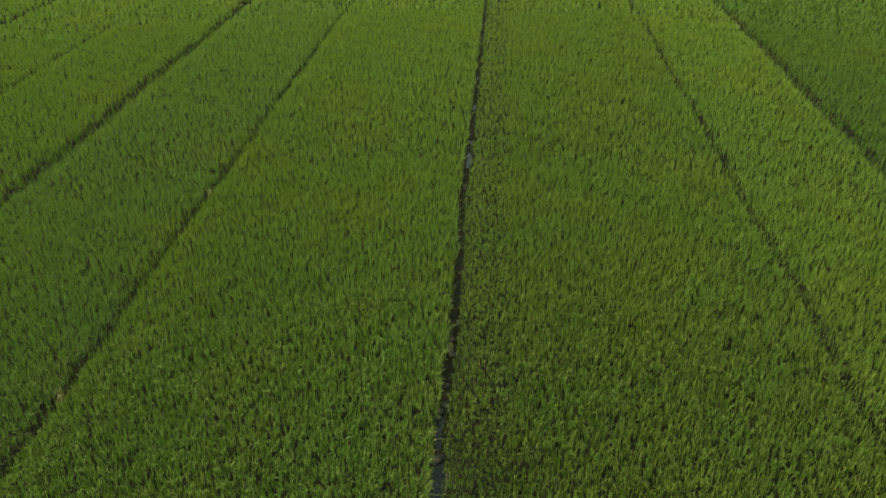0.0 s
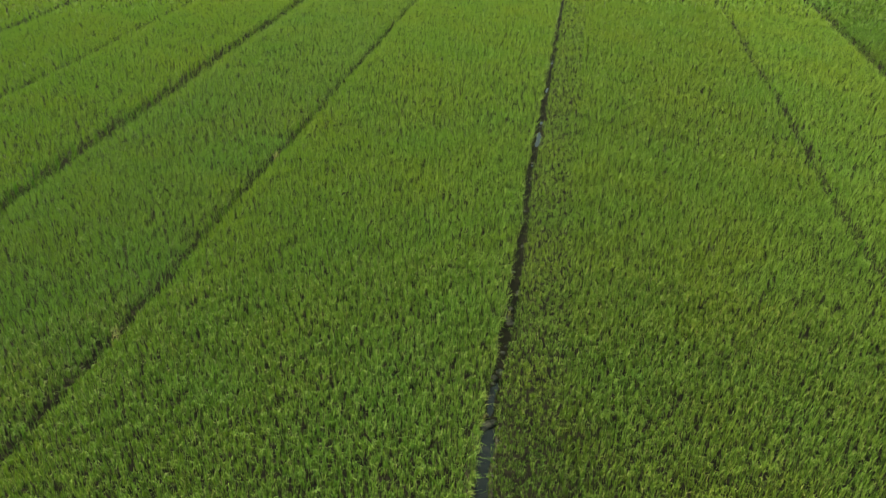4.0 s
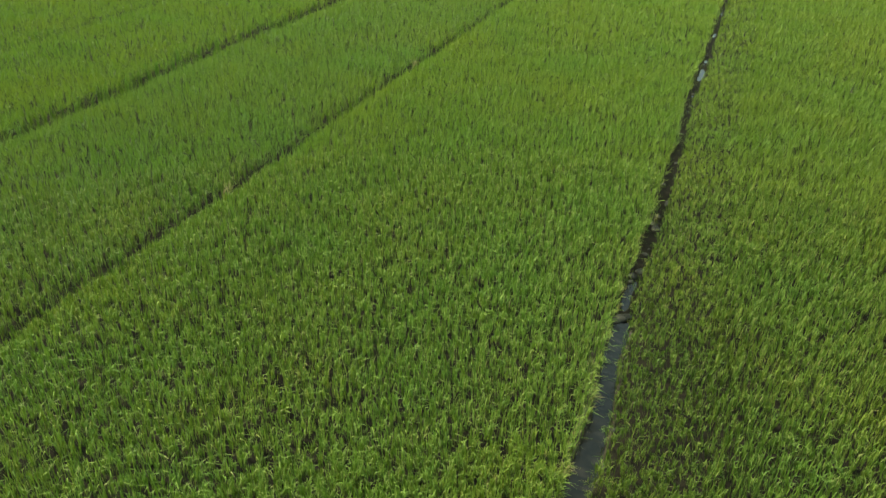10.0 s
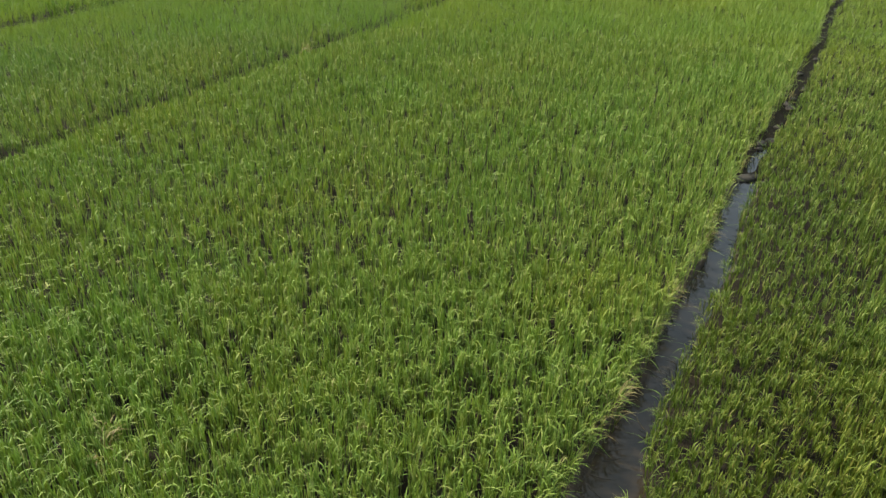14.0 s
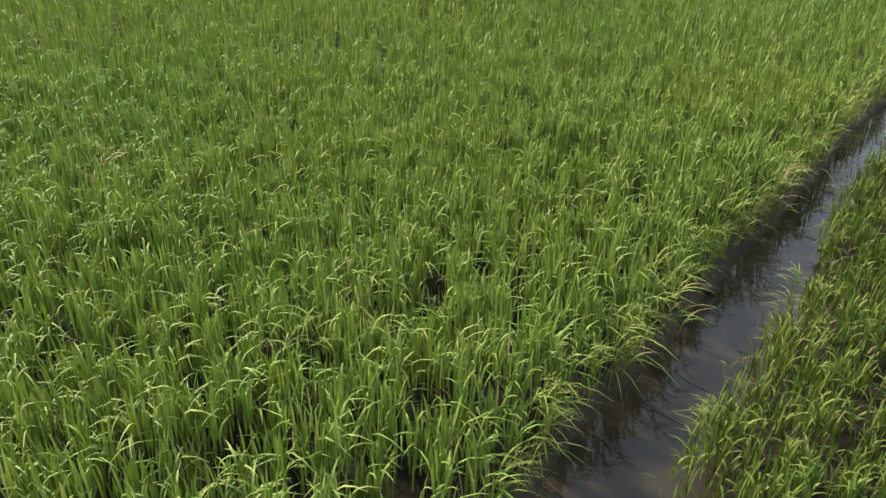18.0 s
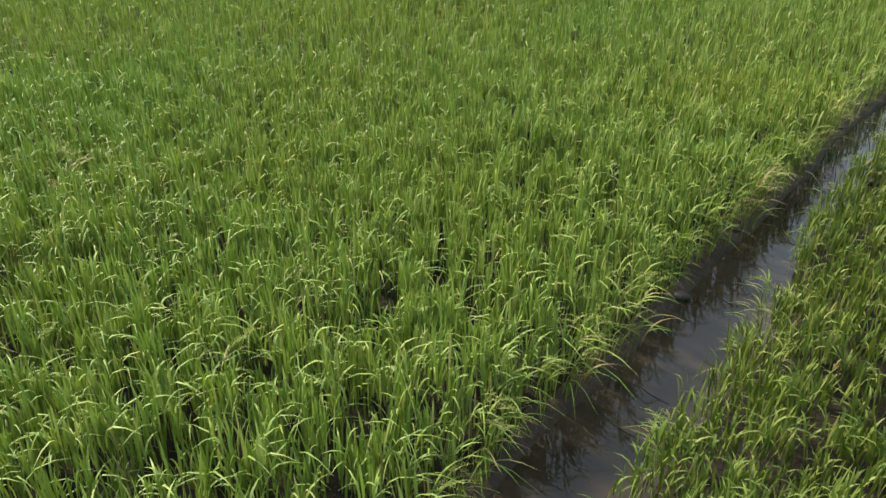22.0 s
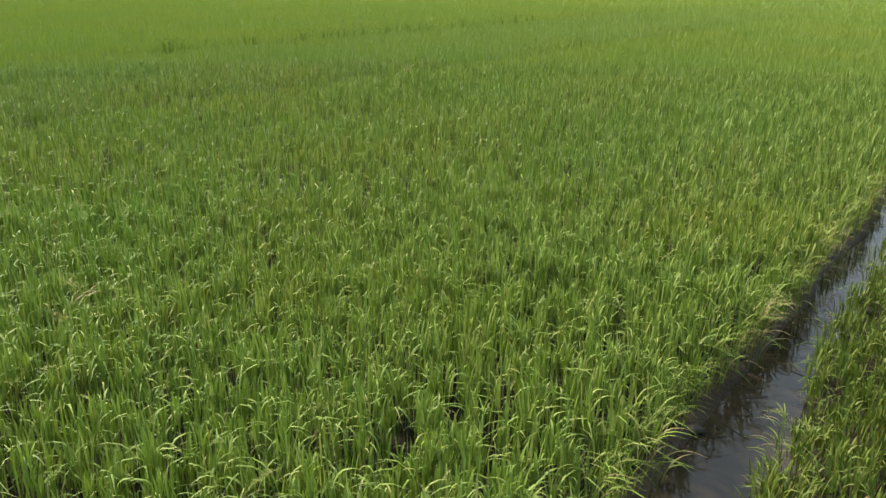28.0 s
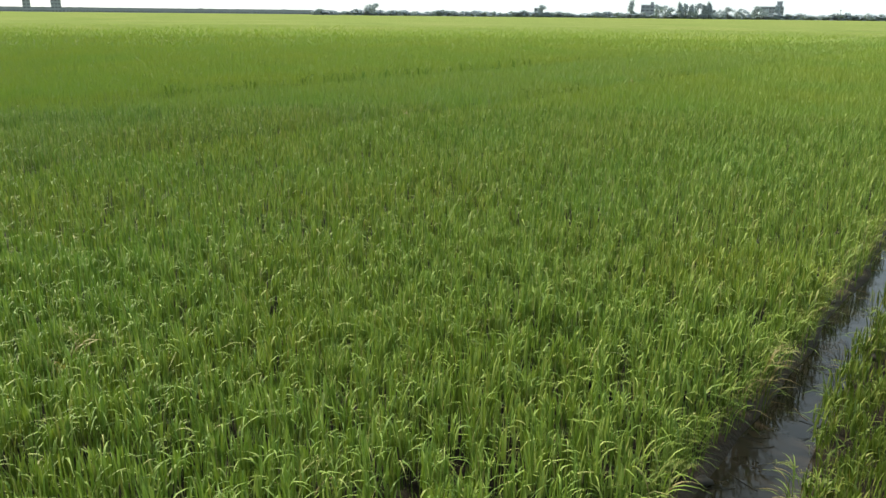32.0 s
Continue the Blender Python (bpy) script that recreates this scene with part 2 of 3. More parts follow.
def clumps(rng, r0, r1, a0, a1, per_m2, tillers):
    """Tiller places in a fan of ground in front of the hover point, in hills; angles in degrees to the left of +y."""
    pitch = math.sqrt(tillers / per_m2)
    if a1 - a0 < 180:
        x0, x1, y0 = HOVER[0] - r1 * max(math.sin(radians(a1)), 0), HOVER[0] - r1 * min(math.sin(radians(a0)), 0), HOVER[1] - 0.2 * r1
    else:
        x0, x1, y0 = HOVER[0] - r1, HOVER[0] + r1, HOVER[1] - r1
    gx, gy = np.meshgrid(np.arange(x0, x1, pitch), np.arange(y0, HOVER[1] + r1, pitch))
    gx[::2] += pitch / 2
    xy = np.stack([gx.ravel(), gy.ravel()], -1) + rng.normal(0, 0.22 * pitch, (gx.size, 2))
    r, a = np.hypot(*(xy - HOVER).T), np.degrees(np.arctan2(HOVER[0] - xy[:, 0], xy[:, 1] - HOVER[1]))
    a = (a - a0) % 360 + a0
    hill = xy[(r > r0) & (r < r1) & (a > a0) & (a < a1) & (rng.random(len(xy)) > 0.035)]      # some hills have failed
    high = np.repeat(np.clip(rng.normal(0, 0.045, len(hill)), -0.13, 0.08), tillers)
    xy = np.repeat(hill, tillers, 0)
    return xy + rng.normal(0, 0.23 * pitch, xy.shape), high


def gap(xy):
    """Distance outside the nearest furrow's bare strip, the side it lies on, whether it is the main ditch, and the furrow's width."""
    d, toward, main, wide = np.full(len(xy), 9.0), np.zeros(len(xy)), np.zeros(len(xy), bool), np.zeros(len(xy))
    for i in range(len(FURROWS)):
        c = middle(i, xy[:, 1])
        e = np.abs(xy[:, 0] - c) - half_gap(i, xy[:, 1])
        near = e < d
        wide = np.where(near, FURROWS[i][1], wide)
        toward, main, d = np.where(near, np.sign(c - xy[:, 0]), toward), np.where(near, i == MAIN, main), np.minimum(d, e)
    return d, toward, main, wide


def swell(x, y):
    """Gentle unevenness of the crop's height, in metres."""
    return (0.02 * np.sin(1.9 * x + 1.3 * np.sin(1.1 * y)) + 0.018 * np.sin(2.7 * y + x) + 0.02 * np.sin(5.3 * x - 4.1 * y)
            + 0.015 * np.sin(11 * x + 3 * np.sin(7 * y)))


def grow(rng, xy, high, leaves, segs, width, length, bent, tilt):
    """Leaf ribbons of tillers at the given places: upright blades, some with their tips bent over."""
    d, toward, main, wide = gap(xy)
    right = (toward < 0) & main                        # the bank beyond the ditch is lower and thinner
    keep = (d > rng.uniform(-0.05, 0.06, len(xy))) | (~main & (rng.random(len(xy)) < 0.28))       # low growth fills the narrow furrows
    keep &= ~(right & (rng.random(len(xy)) > np.interp(d, [0, 0.6], [0.85, 1.0])))
    bare = np.sin(3.1 * xy[:, 0] + 2.0 * np.sin(1.7 * xy[:, 1])) * np.sin(2.6 * xy[:, 1] + 1.4 * np.sin(2.3 * xy[:, 0]))
    keep &= ~(right & (d < 2.2) & (xy[:, 1] < -8) & (bare > rng.uniform(0.6, 2.6, len(xy))))
    xy, high, d, toward, main, wide, right = (v[keep] for v in (xy, high, d, toward, main, wide, right))
    tall = np.clip(TOP + high + rng.normal(0, 0.03, len(xy)) + swell(xy[:, 0], xy[:, 1]), 0.3, 0.85)
    tall *= np.where(right, np.interp(d, [0, 0.4, 2.2], [0.62, 0.8, 0.97]), np.where(main, np.interp(d, [0, 0.25], [0.82, 1.0]), np.where((toward < 0) & (xy[:, 0] < 0), 0.68 + 0.32 * np.clip(d / (0.25 + 2 * wide), 0, 1), np.interp(d, [0, 0.25], [0.85, 1.0]))))
    tall *= np.where(~main & (d < 0), 0.7, 1.0)
    low_bank = np.repeat(right & (d < 1.6), leaves)
    n = len(xy) * leaves
    rep = lambda v: np.repeat(v, leaves, 0)
    tall, edge, toward = rep(tall), rep(np.clip(1 - d / 0.30, 0, 1) * np.where(main, 1, 0.25)), rep(toward)
    at = rep(xy) + rng.normal(0, 0.012, (n, 2))
    long = length * np.clip(rng.normal(1, 0.22, n), 0.5, 1.6)
    long = np.where(low_bank, 0.66 * long, long)
    deep = rng.random(n) < 0.26                         # leaves lower down on the stems
    foot = np.maximum(tall - long * np.where(deep, rng.uniform(1.05, 1.7, n), rng.uniform(0.75, 1.05, n)), 0)
    low = rng.random(n) < 0.2 * edge                   # on the banks some leaves start at the mud
    foot = np.where(low, 0, foot)
    heading = rng.uniform(0, 2 * np.pi, n)
    over = rng.random(n) < 0.34 * edge * np.where(toward > 0, 1, 0.35)
    heading = np.where(over, np.where(toward > 0, 0, np.pi) + rng.normal(0, 0.7, n), heading)
    lean = np.abs(rng.normal(tilt, 0.7 * tilt, n)) + 0.15 * over + np.where(low_bank, rng.uniform(0, 0.12, n), 0)
    droop = np.where(rng.random(n) < bent, rng.uniform(0.3, 0.85, n), np.abs(rng.normal(0.04, 0.06, n))) + 0.2 * over
    base = np.concatenate([at, foot[:, None]], 1)
    v, q, t = blades(rng, base, np.where(low, np.maximum(long, tall * 0.7), long), width * rng.uniform(0.7, 1.25, n), heading, np.clip(lean, 0, 0.8), droop, segs)
    return v, q, t


def rice_strips(zones, seed):
    """The crop, one object for each strip between two furrows."""
    rng = np.random.default_rng(seed)
    parts = [[[], [], [], 0, [], []] for _ in range(len(FURROWS) + 2)]
    for (r0, r1, a0, a1, per, hill, leaves, segs, width, length, bent, tilt) in zones:
        xy, high = clumps(rng, r0, r1, a0, a1, per, hill)
        which = np.sum([xy[:, 0] > middle(i, xy[:, 1]) for i in range(len(FURROWS))], 0)
        bank = (which == MAIN + 1) & (xy[:, 0] < 2.6 + rng.normal(0, 0.5, len(xy))) & (xy[:, 1] < -10 + rng.normal(0, 1.2, len(xy)))
        which[bank] = len(parts) - 1
        for k, p in enumerate(parts):
            v, q, t = grow(rng, xy[which == k], high[which == k], leaves, segs, width, length, bent, tilt)
            p[0].append(v), p[1].append(q + p[3]), p[2].append(t + p[3])
            p[3] += len(v)
            p[4].append(np.full(len(q), r0 >= 20, np.int32)), p[5].append(np.full(len(t), r0 >= 20, np.int32))
    for k, p in enumerate(parts):
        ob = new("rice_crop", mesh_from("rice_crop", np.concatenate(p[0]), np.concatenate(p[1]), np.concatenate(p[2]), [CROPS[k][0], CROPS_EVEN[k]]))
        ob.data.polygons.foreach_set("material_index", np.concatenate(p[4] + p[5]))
        tagged(ob, CROPS[k][1], "rice crop", kind="stuff")


CROPS = [(RICE, "hazy green rice crop in a distant paddy strip"), (RICE, "yellowish green rice crop beyond two field furrows"),
         (RICE, "green rice crop between narrow dark furrows"), (GREENER, "greyish green rice crop beside a thin furrow"),
         (RICE, "dense yellow-green rice crop with drooping leaf tips"), (OLIVE, "olive green rice crop on the open side of the ditch"),
         (RICE, "bright green rice crop between two furrows"), (DARKER, "dark green rice crop of another plot"),
         (RICE_LOW, "low sparse rice on the muddy ditch bank")]
CROPS_EVEN = [RICE_EVEN, RICE_EVEN, RICE_EVEN, GREENER_EVEN, RICE_EVEN, OLIVE_EVEN, RICE_EVEN, DARKER_EVEN, OLIVE_EVEN]
rice_strips([
    (0.8, 4.6, -25, 100, 620, 12, 3, 5, 0.0105, 0.215, 0.22, 0.11),
    (4.6, 8, -46, 100, 540, 11, 3, 4, 0.0115, 0.22, 0.21, 0.11),
    (8, 20, -46, 84, 235, 5, 3, 2, 0.0142, 0.23, 0.20, 0.12),
    (20, 31, -46, 76, 170, 4, 3, 1, 0.030, 0.26, 0.1, 0.22),
    (31, 58, -46, 76, 102, 4, 3, 1, 0.036, 0.28, 0.1, 0.24),
    (58, 85, -44, 46, 32, 3, 3, 1, 0.085, 0.34, 0.1, 0.35),
    (58, 85, 46, 76, 16, 3, 3, 1, 0.12, 0.38, 0.1, 0.4),
    (0.0, 8, 100, 335, 120, 5, 3, 1, 0.05, 0.34, 0.1, 0.2),
    (8, 24, 84, 314, 40, 3, 3, 1, 0.075, 0.36, 0.1, 0.25),
    (85, DETAIL, -8, 76, 9, 3, 3, 1, 0.14, 0.36, 0.1, 0.4)], 3)


# ---------------------------------------------------------------- ground
def strip_grid(name, xs, ys, height, mats):
    gx, gy = np.meshgrid(xs, ys)
    v = np.stack([gx.ravel(), gy.ravel(), height(gx.ravel(), gy.ravel())], -1)
    nx = len(xs)
    i = (np.arange(len(ys) - 1)[:, None] * nx + np.arange(nx - 1)[None]).ravel()
    return new(name, mesh_from(name, v, np.stack([i, i + 1, i + nx + 1, i + nx], -1), [], mats))


FAR = 2600.0


def bed(x, y):
    """The paddy mud, hollowed along the furrows; the main ditch holds water where it is deepest."""
    z = np.zeros(len(x))
    for i in range(len(FURROWS)):
        side = x - middle(i, y)
        e = np.abs(side) / (half_gap(i, y) * (np.where(side < 0, 0.8, 1.05) if i == MAIN else 1.25))
        deep = np.full(len(y), 0.05)
        if i == MAIN:
            deep = np.interp(y, [-11, -10.35, -10.0, -9.4, -8.7, -8.2, 7.6, 8.3, 9.2, 9.8], [0.20, 0.14, 0.03, 0.065, 0.06, 0.03, 0.036, 0.075, 0.075, 0.036]) + 0.012 * np.sin(1.9 * y) * np.sin(0.7 * y)
        z -= deep * np.clip((1.25 - e) / 0.9 if i == MAIN else 1.35 - e, 0, 1) * (np.abs(y) < 150)
    return z + 0.008 * np.sin(7 * x + 3 * np.sin(5 * y)) * np.sin(6 * y)


xs = np.unique(np.concatenate([[-FAR, -800, -300, -120, -70, -45, 30, 60, 120, 300, 800, FAR], *[np.linspace(c - 0.95, c + 0.95, 45 if i == MAIN else 17) for i, (c, _) in enumerate(FURROWS)], np.linspace(-38, 21, 60)]))
ys = np.unique(np.concatenate([[-FAR, -800, -300, -120, -60, -30, 75, 90, 120, 300, 800, FAR], np.linspace(-27, 70, 440)]))
land = strip_grid("ground", xs, ys, bed, [MUD, BANK])
mid = np.array([p.center for p in land.data.polygons])
land.data.polygons.foreach_set("material_index", ((np.abs(mid[:, 0] - middle(MAIN, mid[:, 1]) + 0.06) < 0.32) & (mid[:, 1] > -150) & (mid[:, 1] < -10.4)).astype(np.int32))
tagged(land, "dark wet paddy mud under the rice", "ground", kind="structure")
for i, (c, half) in enumerate(FURROWS):
    if i == MAIN:
        ys2 = np.linspace(-60, 150, 211)
        ob = strip_grid("water", np.array([c - 0.95, c, c + 0.95]), ys2, lambda x, y: np.full(len(x), -0.045), [WATER])
        tagged(ob, "still muddy brown water in a narrow field ditch", "water", kind="structure")


def canopy_sheet():
    rr = [85, 92, 102, 116, 130, 150, 170, 250, 400, 700, 1200, 2000, FAR]
    vs, qs = [], []
    def fan(rs, a0, a1, steps):
        o = len(vs)
        for r in rs:
            for k in range(steps + 1):
                a = radians(a0 + (a1 - a0) * k / steps)
                vs.append((HOVER[0] - r * math.sin(a), HOVER[1] + r * math.cos(a), 0.34 + 0.2 * min(1, max(0, r - 85) / 50)))
        for i in range(len(rs) - 1):
            for k in range(steps):
                b = o + i * (steps + 1) + k
                qs.append((b, b + 1, b + steps + 2, b + steps + 1))
    fan(rr, -180, 180, 72)
    fan([23, 30, 42, 60, 86], 74, 317, 60)
    ob = new("far_rice_field", mesh_from("far_rice_field", vs, qs, [], [SHEET]))
    return tagged(ob, "hazy yellow-green rice fields reaching the horizon", "rice field", kind="stuff")


canopy_sheet()


# ---------------------------------------------------------------- rice tussocks along the ditch
def part(name, mesh, parent, label=""):
    ob = new(name, mesh)
    ob.parent = parent
    if label:
        ob["label"] = label
    return ob


def ribbon(name, base, length, width, heading, lean, droop, segs, mat):
    v, q, t = blades(None, np.array([base], float), np.array([length]), np.array([width]), np.array([heading]), np.array([lean]), np.array([droop]), segs)
    return mesh_from(name, v, q, t, [mat])


def panicle_mesh(rng, base, length, heading, lean):
    """A drooping seed head: a thin stalk hung with small grains."""
    vs, qs, ts = blades(None, np.array([base], float), np.array([length]), np.array([0.005]), np.array([heading]), np.array([lean]), np.array([0.75]), 6)
    vs, qs, ts = [vs], [qs], [ts]
    o = len(vs[0])
    mid = (vs[0][:6] + vs[0][6:12]) / 2
    g = 34
    s = rng.uniform(2.4, 5.0, g)
    i = np.floor(s).astype(int).clip(0, 4)
    at = mid[i] + (mid[i + 1] - mid[i]) * (s - i)[:, None] + rng.normal(0, 0.008, (g, 3))
    v, q, t = blades(None, at, np.full(g, 0.016), np.full(g, 0.006), rng.uniform(0, 6.28, g), np.full(g, 0.5), np.full(g, 0.2), 2)
    return mesh_from("panicle", np.concatenate([vs[0], v]), np.concatenate([qs[0], q + o]), np.concatenate([ts[0], t + o]), [PANICLE])


def tussock(seed, dry):
    """One rice plant of the bank that arches over the water, along its own +x."""
    rng = np.random.default_rng(seed)
    root = new("rice_tussock")
    for k in range(5):
        a = rng.uniform(0, 6.28)
        m = ribbon("stem", (0.03 * math.cos(a), 0.03 * math.sin(a), -0.04), rng.uniform(0.42, 0.6), 0.009, rng.uniform(-1.2, 1.2), rng.uniform(0.1, 0.35), 0.05, 3, RICE_LOW)
        part("stem", m, root)
    for k in range(12):
        h = rng.normal(0, 0.75)
        wet = rng.random() < dry
        m = ribbon("leaf", (rng.normal(0, 0.03), rng.normal(0, 0.04), rng.uniform(0.1, 0.42)), rng.uniform(0.22, 0.38), rng.uniform(0.011, 0.016), h,
                   rng.uniform(0.12, 0.45), rng.uniform(0.25, 0.8), 6, STRAW if wet else RICE)
        part("leaf", m, root, "dry straw-coloured leaf" if wet else "")
    for k in range(3):
        m = panicle_mesh(rng, (rng.normal(0, 0.03), rng.normal(0, 0.03), rng.uniform(0.38, 0.5)), rng.uniform(0.22, 0.3), rng.normal(0, 0.9), rng.uniform(0.15, 0.4))
        part("panicle", m, root, "pale drooping seed head")
    return root


def bank_tussocks():
    rng = random.Random(11)
    kinds = [tussock(40 + k, (0.05, 0.1, 0.35, 0.12, 0.6, 0.05)[k]) for k in range(6)]
    words = ["green rice tussock arching over muddy ditch water", "green rice tussock with pale seed heads beside the ditch",
             "half-dry rice tussock leaning over the ditch", "rice tussock with a few straw leaves beside the ditch",
             "dry straw-coloured rice tussock drooping into the ditch", "fresh green rice tussock rooted in the ditch bank"]
    used = [False] * 6
    y = -21.6
    while y < -4.0:
        for side in (-1, 1):
            if side > 0 and rng.random() < 0.5:
                continue
            k = rng.choice([0, 0, 1, 2, 3, 3, 5, 5, 4] if side < 0 else [0, 3, 5, 2])
            yy = y + rng.uniform(-0.08, 0.08)
            x = float(middle(MAIN, np.array(yy))) + side * (float(half_gap(MAIN, np.array(yy))) + rng.uniform(0.0, 0.09))
            size = rng.uniform(0.5, 0.72) if side < 0 else rng.uniform(0.38, 0.55)
            m = pose(x, yy, 0.0, 0, 0, (0 if side < 0 else 180) + rng.uniform(-35, 35))
            if used[k]:
                ob = copy_thing(kinds[k], m)
            else:
                ob, used[k] = kinds[k], True
                ob.matrix_basis = m
            ob.scale = (size, size, size)
            tagged(ob, words[k], "rice plant", "rice tussocks along the ditch")
        y += rng.uniform(0.17, 0.3) if y < -12 else rng.uniform(0.3, 0.5)


bank_tussocks()


def set_tussocks():
    """Single plants that stand out: dry ones on the banks, a dead patch in the crop and dark flattened stems."""
    dry, faded, dark = tussock(91, 0.85), tussock(92, 0.5), tussock(93, 0.0)
    for ob in dark.children:
        ob.data.materials[0] = WET_LEAF
    spots = {"dry": (dry, "dead straw-brown rice plant among the green crop", [(-3.81, -20.44, 0.92, 80), (-3.95, -20.3, 0.9, 200), (-3.7, -20.55, 0.88, 310), (-1.96, -19.15, 0.85, 40),
                     (-0.06, -15.1, 0.75, 0), (0.0, -17.3, 0.85, 20), (-10.6, -9.05, 0.95, 30), (-10.62, -8.75, 0.9, 150), (-10.6, 3.5, 1.0, 80), (-10.62, 3.9, 0.95, 260),
                     (0.06, -5.7, 0.6, 100), (0.98, -18.9, 0.4, 0), (1.0, -18.7, 0.4, 120), (-0.14, -10.05, 0.5, 30)]),
             "faded": (faded, "pale yellowing rice plant drooping over the bank", [(-0.05, -20.6, 0.85, -15), (0.03, -19.3, 0.85, 25), (0.0, -17.45, 0.85, 5), (0.5, -18.6, 0.6, 170),
                       (-0.08, -16.0, 0.8, 200), (-0.02, -13.1, 0.8, 0), (-0.05, -19.8, 0.8, 10), (0.62, -18.6, 0.55, 150), (-1.35, -20.5, 0.92, 60), (-1.14, -20.9, 0.92, 250), (-5.7, -19.4, 0.95, 90)]),
             "dark": (dark, "dark wet stems of a flattened rice plant on the bank", [(0.34, -16.63, 0.55, 170), (0.37, -16.4, 0.5, 210), (-0.24, -8.42, 0.6, 20), (-0.2, -7.95, 0.55, 190), (5.3, 7.3, 1.0, 0), (6.3, -1.1, 1.0, 90)])}
    for first, words, places in spots.values():
        for k, (x, y, size, turn) in enumerate(places):
            m = pose(x, y, 0, 0, 0, turn)
            ob = first if k == 0 else copy_thing(first, m)
            ob.matrix_basis = m
            ob.scale = (size, size, size)
            tagged(ob, words, "rice plant", "single rice plants that stand out")


set_tussocks()


def furrow_weeds():
    """Tall dark weeds that have filled stretches of the far furrows."""
    rng = random.Random(17)
    first = tussock(95, 0.0)
    for ob in first.children:
        ob.data.materials[0] = WEED
    count = 0
    for i, y0, y1, step in ((2, -9.5, 3.0, 0.24), (2, 3.0, 10.0, 0.5), (2, 10.0, 34.0, 1.2), (1, -1.0, 1.6, 0.6), (1, 9.5, 12.0, 0.7), (6, 6.0, 26.0, 0.9), (5, -8.0, 18.0, 1.9), (3, -17.0, -12.0, 1.0), (3, -3.0, 0.6, 0.6), (3, 6.0, 10.0, 0.6)):
        y = y0
        while y < y1:
            m = pose(float(middle(i, np.array(y))) + rng.uniform(-0.42, 0.3) * (1.0 if i in (2, 6) else 0.35), y, 0, 0, 0, rng.uniform(0, 360))
            ob = first if count == 0 else copy_thing(first, m)
            ob.matrix_basis = m
            size = rng.uniform(0.8, 1.2)
            ob.scale = (size, size, size)
            tagged(ob, "dark green weed tuft growing in a field furrow", "weed", "weeds in the furrows")
            y += step * rng.uniform(0.6, 1.4)
            count += 1


furrow_weeds()


def clods():
    """Lumps of mud and a small straw-strewn dam in the ditch bed."""
    rng = random.Random(8)
    meshes = []
    for k in range(5):
        bm = bmesh.new()
        bmesh.ops.create_icosphere(bm, subdivisions=2, radius=1)
        for v in bm.verts:
            v.co *= 1 + 0.35 * noise.noise(v.co * 1.7 + Vector((7.0 * k, 0, 0))) + 0.12 * noise.noise(v.co * 5.0)
            v.co.z *= 0.45
        for f in bm.faces:
            f.smooth = True
        me = bpy.data.meshes.new("mud_clod")
        bm.to_mesh(me)
        bm.free()
        me.materials.append(CLOD)
        meshes.append(me)
    spots = [(0.0, -10.05, 0.13), (-0.1, -10.15, 0.11), (0.1, -9.98, 0.1), (-0.08, -8.3, 0.13), (0.06, -8.0, 0.12), (0.02, -5.7, 0.13), (-0.06, -5.5, 0.1)]
    spots += [(rng.uniform(-0.16, 0.16), rng.uniform(-8.8, 14), rng.uniform(0.04, 0.1)) for _ in range(30)]
    spots += [(rng.choice([-0.27, 0.27]) + rng.uniform(-0.03, 0.03), rng.uniform(-19.5, -10), rng.uniform(0.03, 0.07)) for _ in range(22)]
    for x, y, r in spots:
        ob = new("mud_clod", rng.choice(meshes))
        x += float(middle(MAIN, np.array(y)))
        z = float(bed(np.array([x]), np.array([y]))[0])
        ob.matrix_basis = pose(x, y, z + 0.12 * r, 0, 0, rng.uniform(0, 360)) @ Matrix.Diagonal((r, r * rng.uniform(0.7, 1.3), r, 1))
        tagged(ob, "lump of dark wet mud lying in the ditch", "mud clod", "mud clods in the ditch")


clods()


def floating_leaves():
    """Wet leaves and stalks lying on the ditch water."""
    rng = random.Random(5)
    shapes = []
    for k in range(5):
        bm = bmesh.new()
        n, length, bend = 7, rng.uniform(0.1, 0.24), rng.uniform(-0.35, 0.35)
        rows = []
        for i in range(n):
            u = i / (n - 1)
            w = 0.0042 * (1 - 0.75 * u)
            x, yv = length * (u - 0.5), bend * length * (u - 0.5) ** 2
            rows.append([bm.verts.new((x, yv - w, 0)), bm.verts.new((x, yv, 0.0025)), bm.verts.new((x, yv + w, 0))])
        for a, b in zip(rows, rows[1:]):
            bm.faces.new((a[0], b[0], b[1], a[1]))
            bm.faces.new((a[1], b[1], b[2], a[2]))
        me = bpy.data.meshes.new("fallen_leaf")
        bm.to_mesh(me)
        bm.free()
        me.materials.append(WET_LEAF if k else STRAW)
        shapes.append((me, "dark wet rice leaf floating on the ditch water" if k else "pale straw floating on the ditch water"))
    for k in range(34):
        y = rng.uniform(-20.2, -12.2)
        me, words = rng.choice(shapes)
        ob = new("fallen_leaf", me)
        x = float(middle(MAIN, np.array(y))) + rng.uniform(-0.26, 0.26)
        ob.matrix_basis = pose(x, y, -0.043, 0, 0, rng.uniform(-50, 50))
        tagged(ob, words, "leaf", "leaves floating on the ditch")


floating_leaves()


# ---------------------------------------------------------------- distance
def far_place(px, dist):
    """Ground place at a distance, by its bearing from the hover point (px: step along the horizon)."""
    a = radians(37.4) - math.atan((px - 784) / 1369)
    return HOVER[0] - dist * math.sin(a), HOVER[1] + dist * math.cos(a), math.degrees(a)


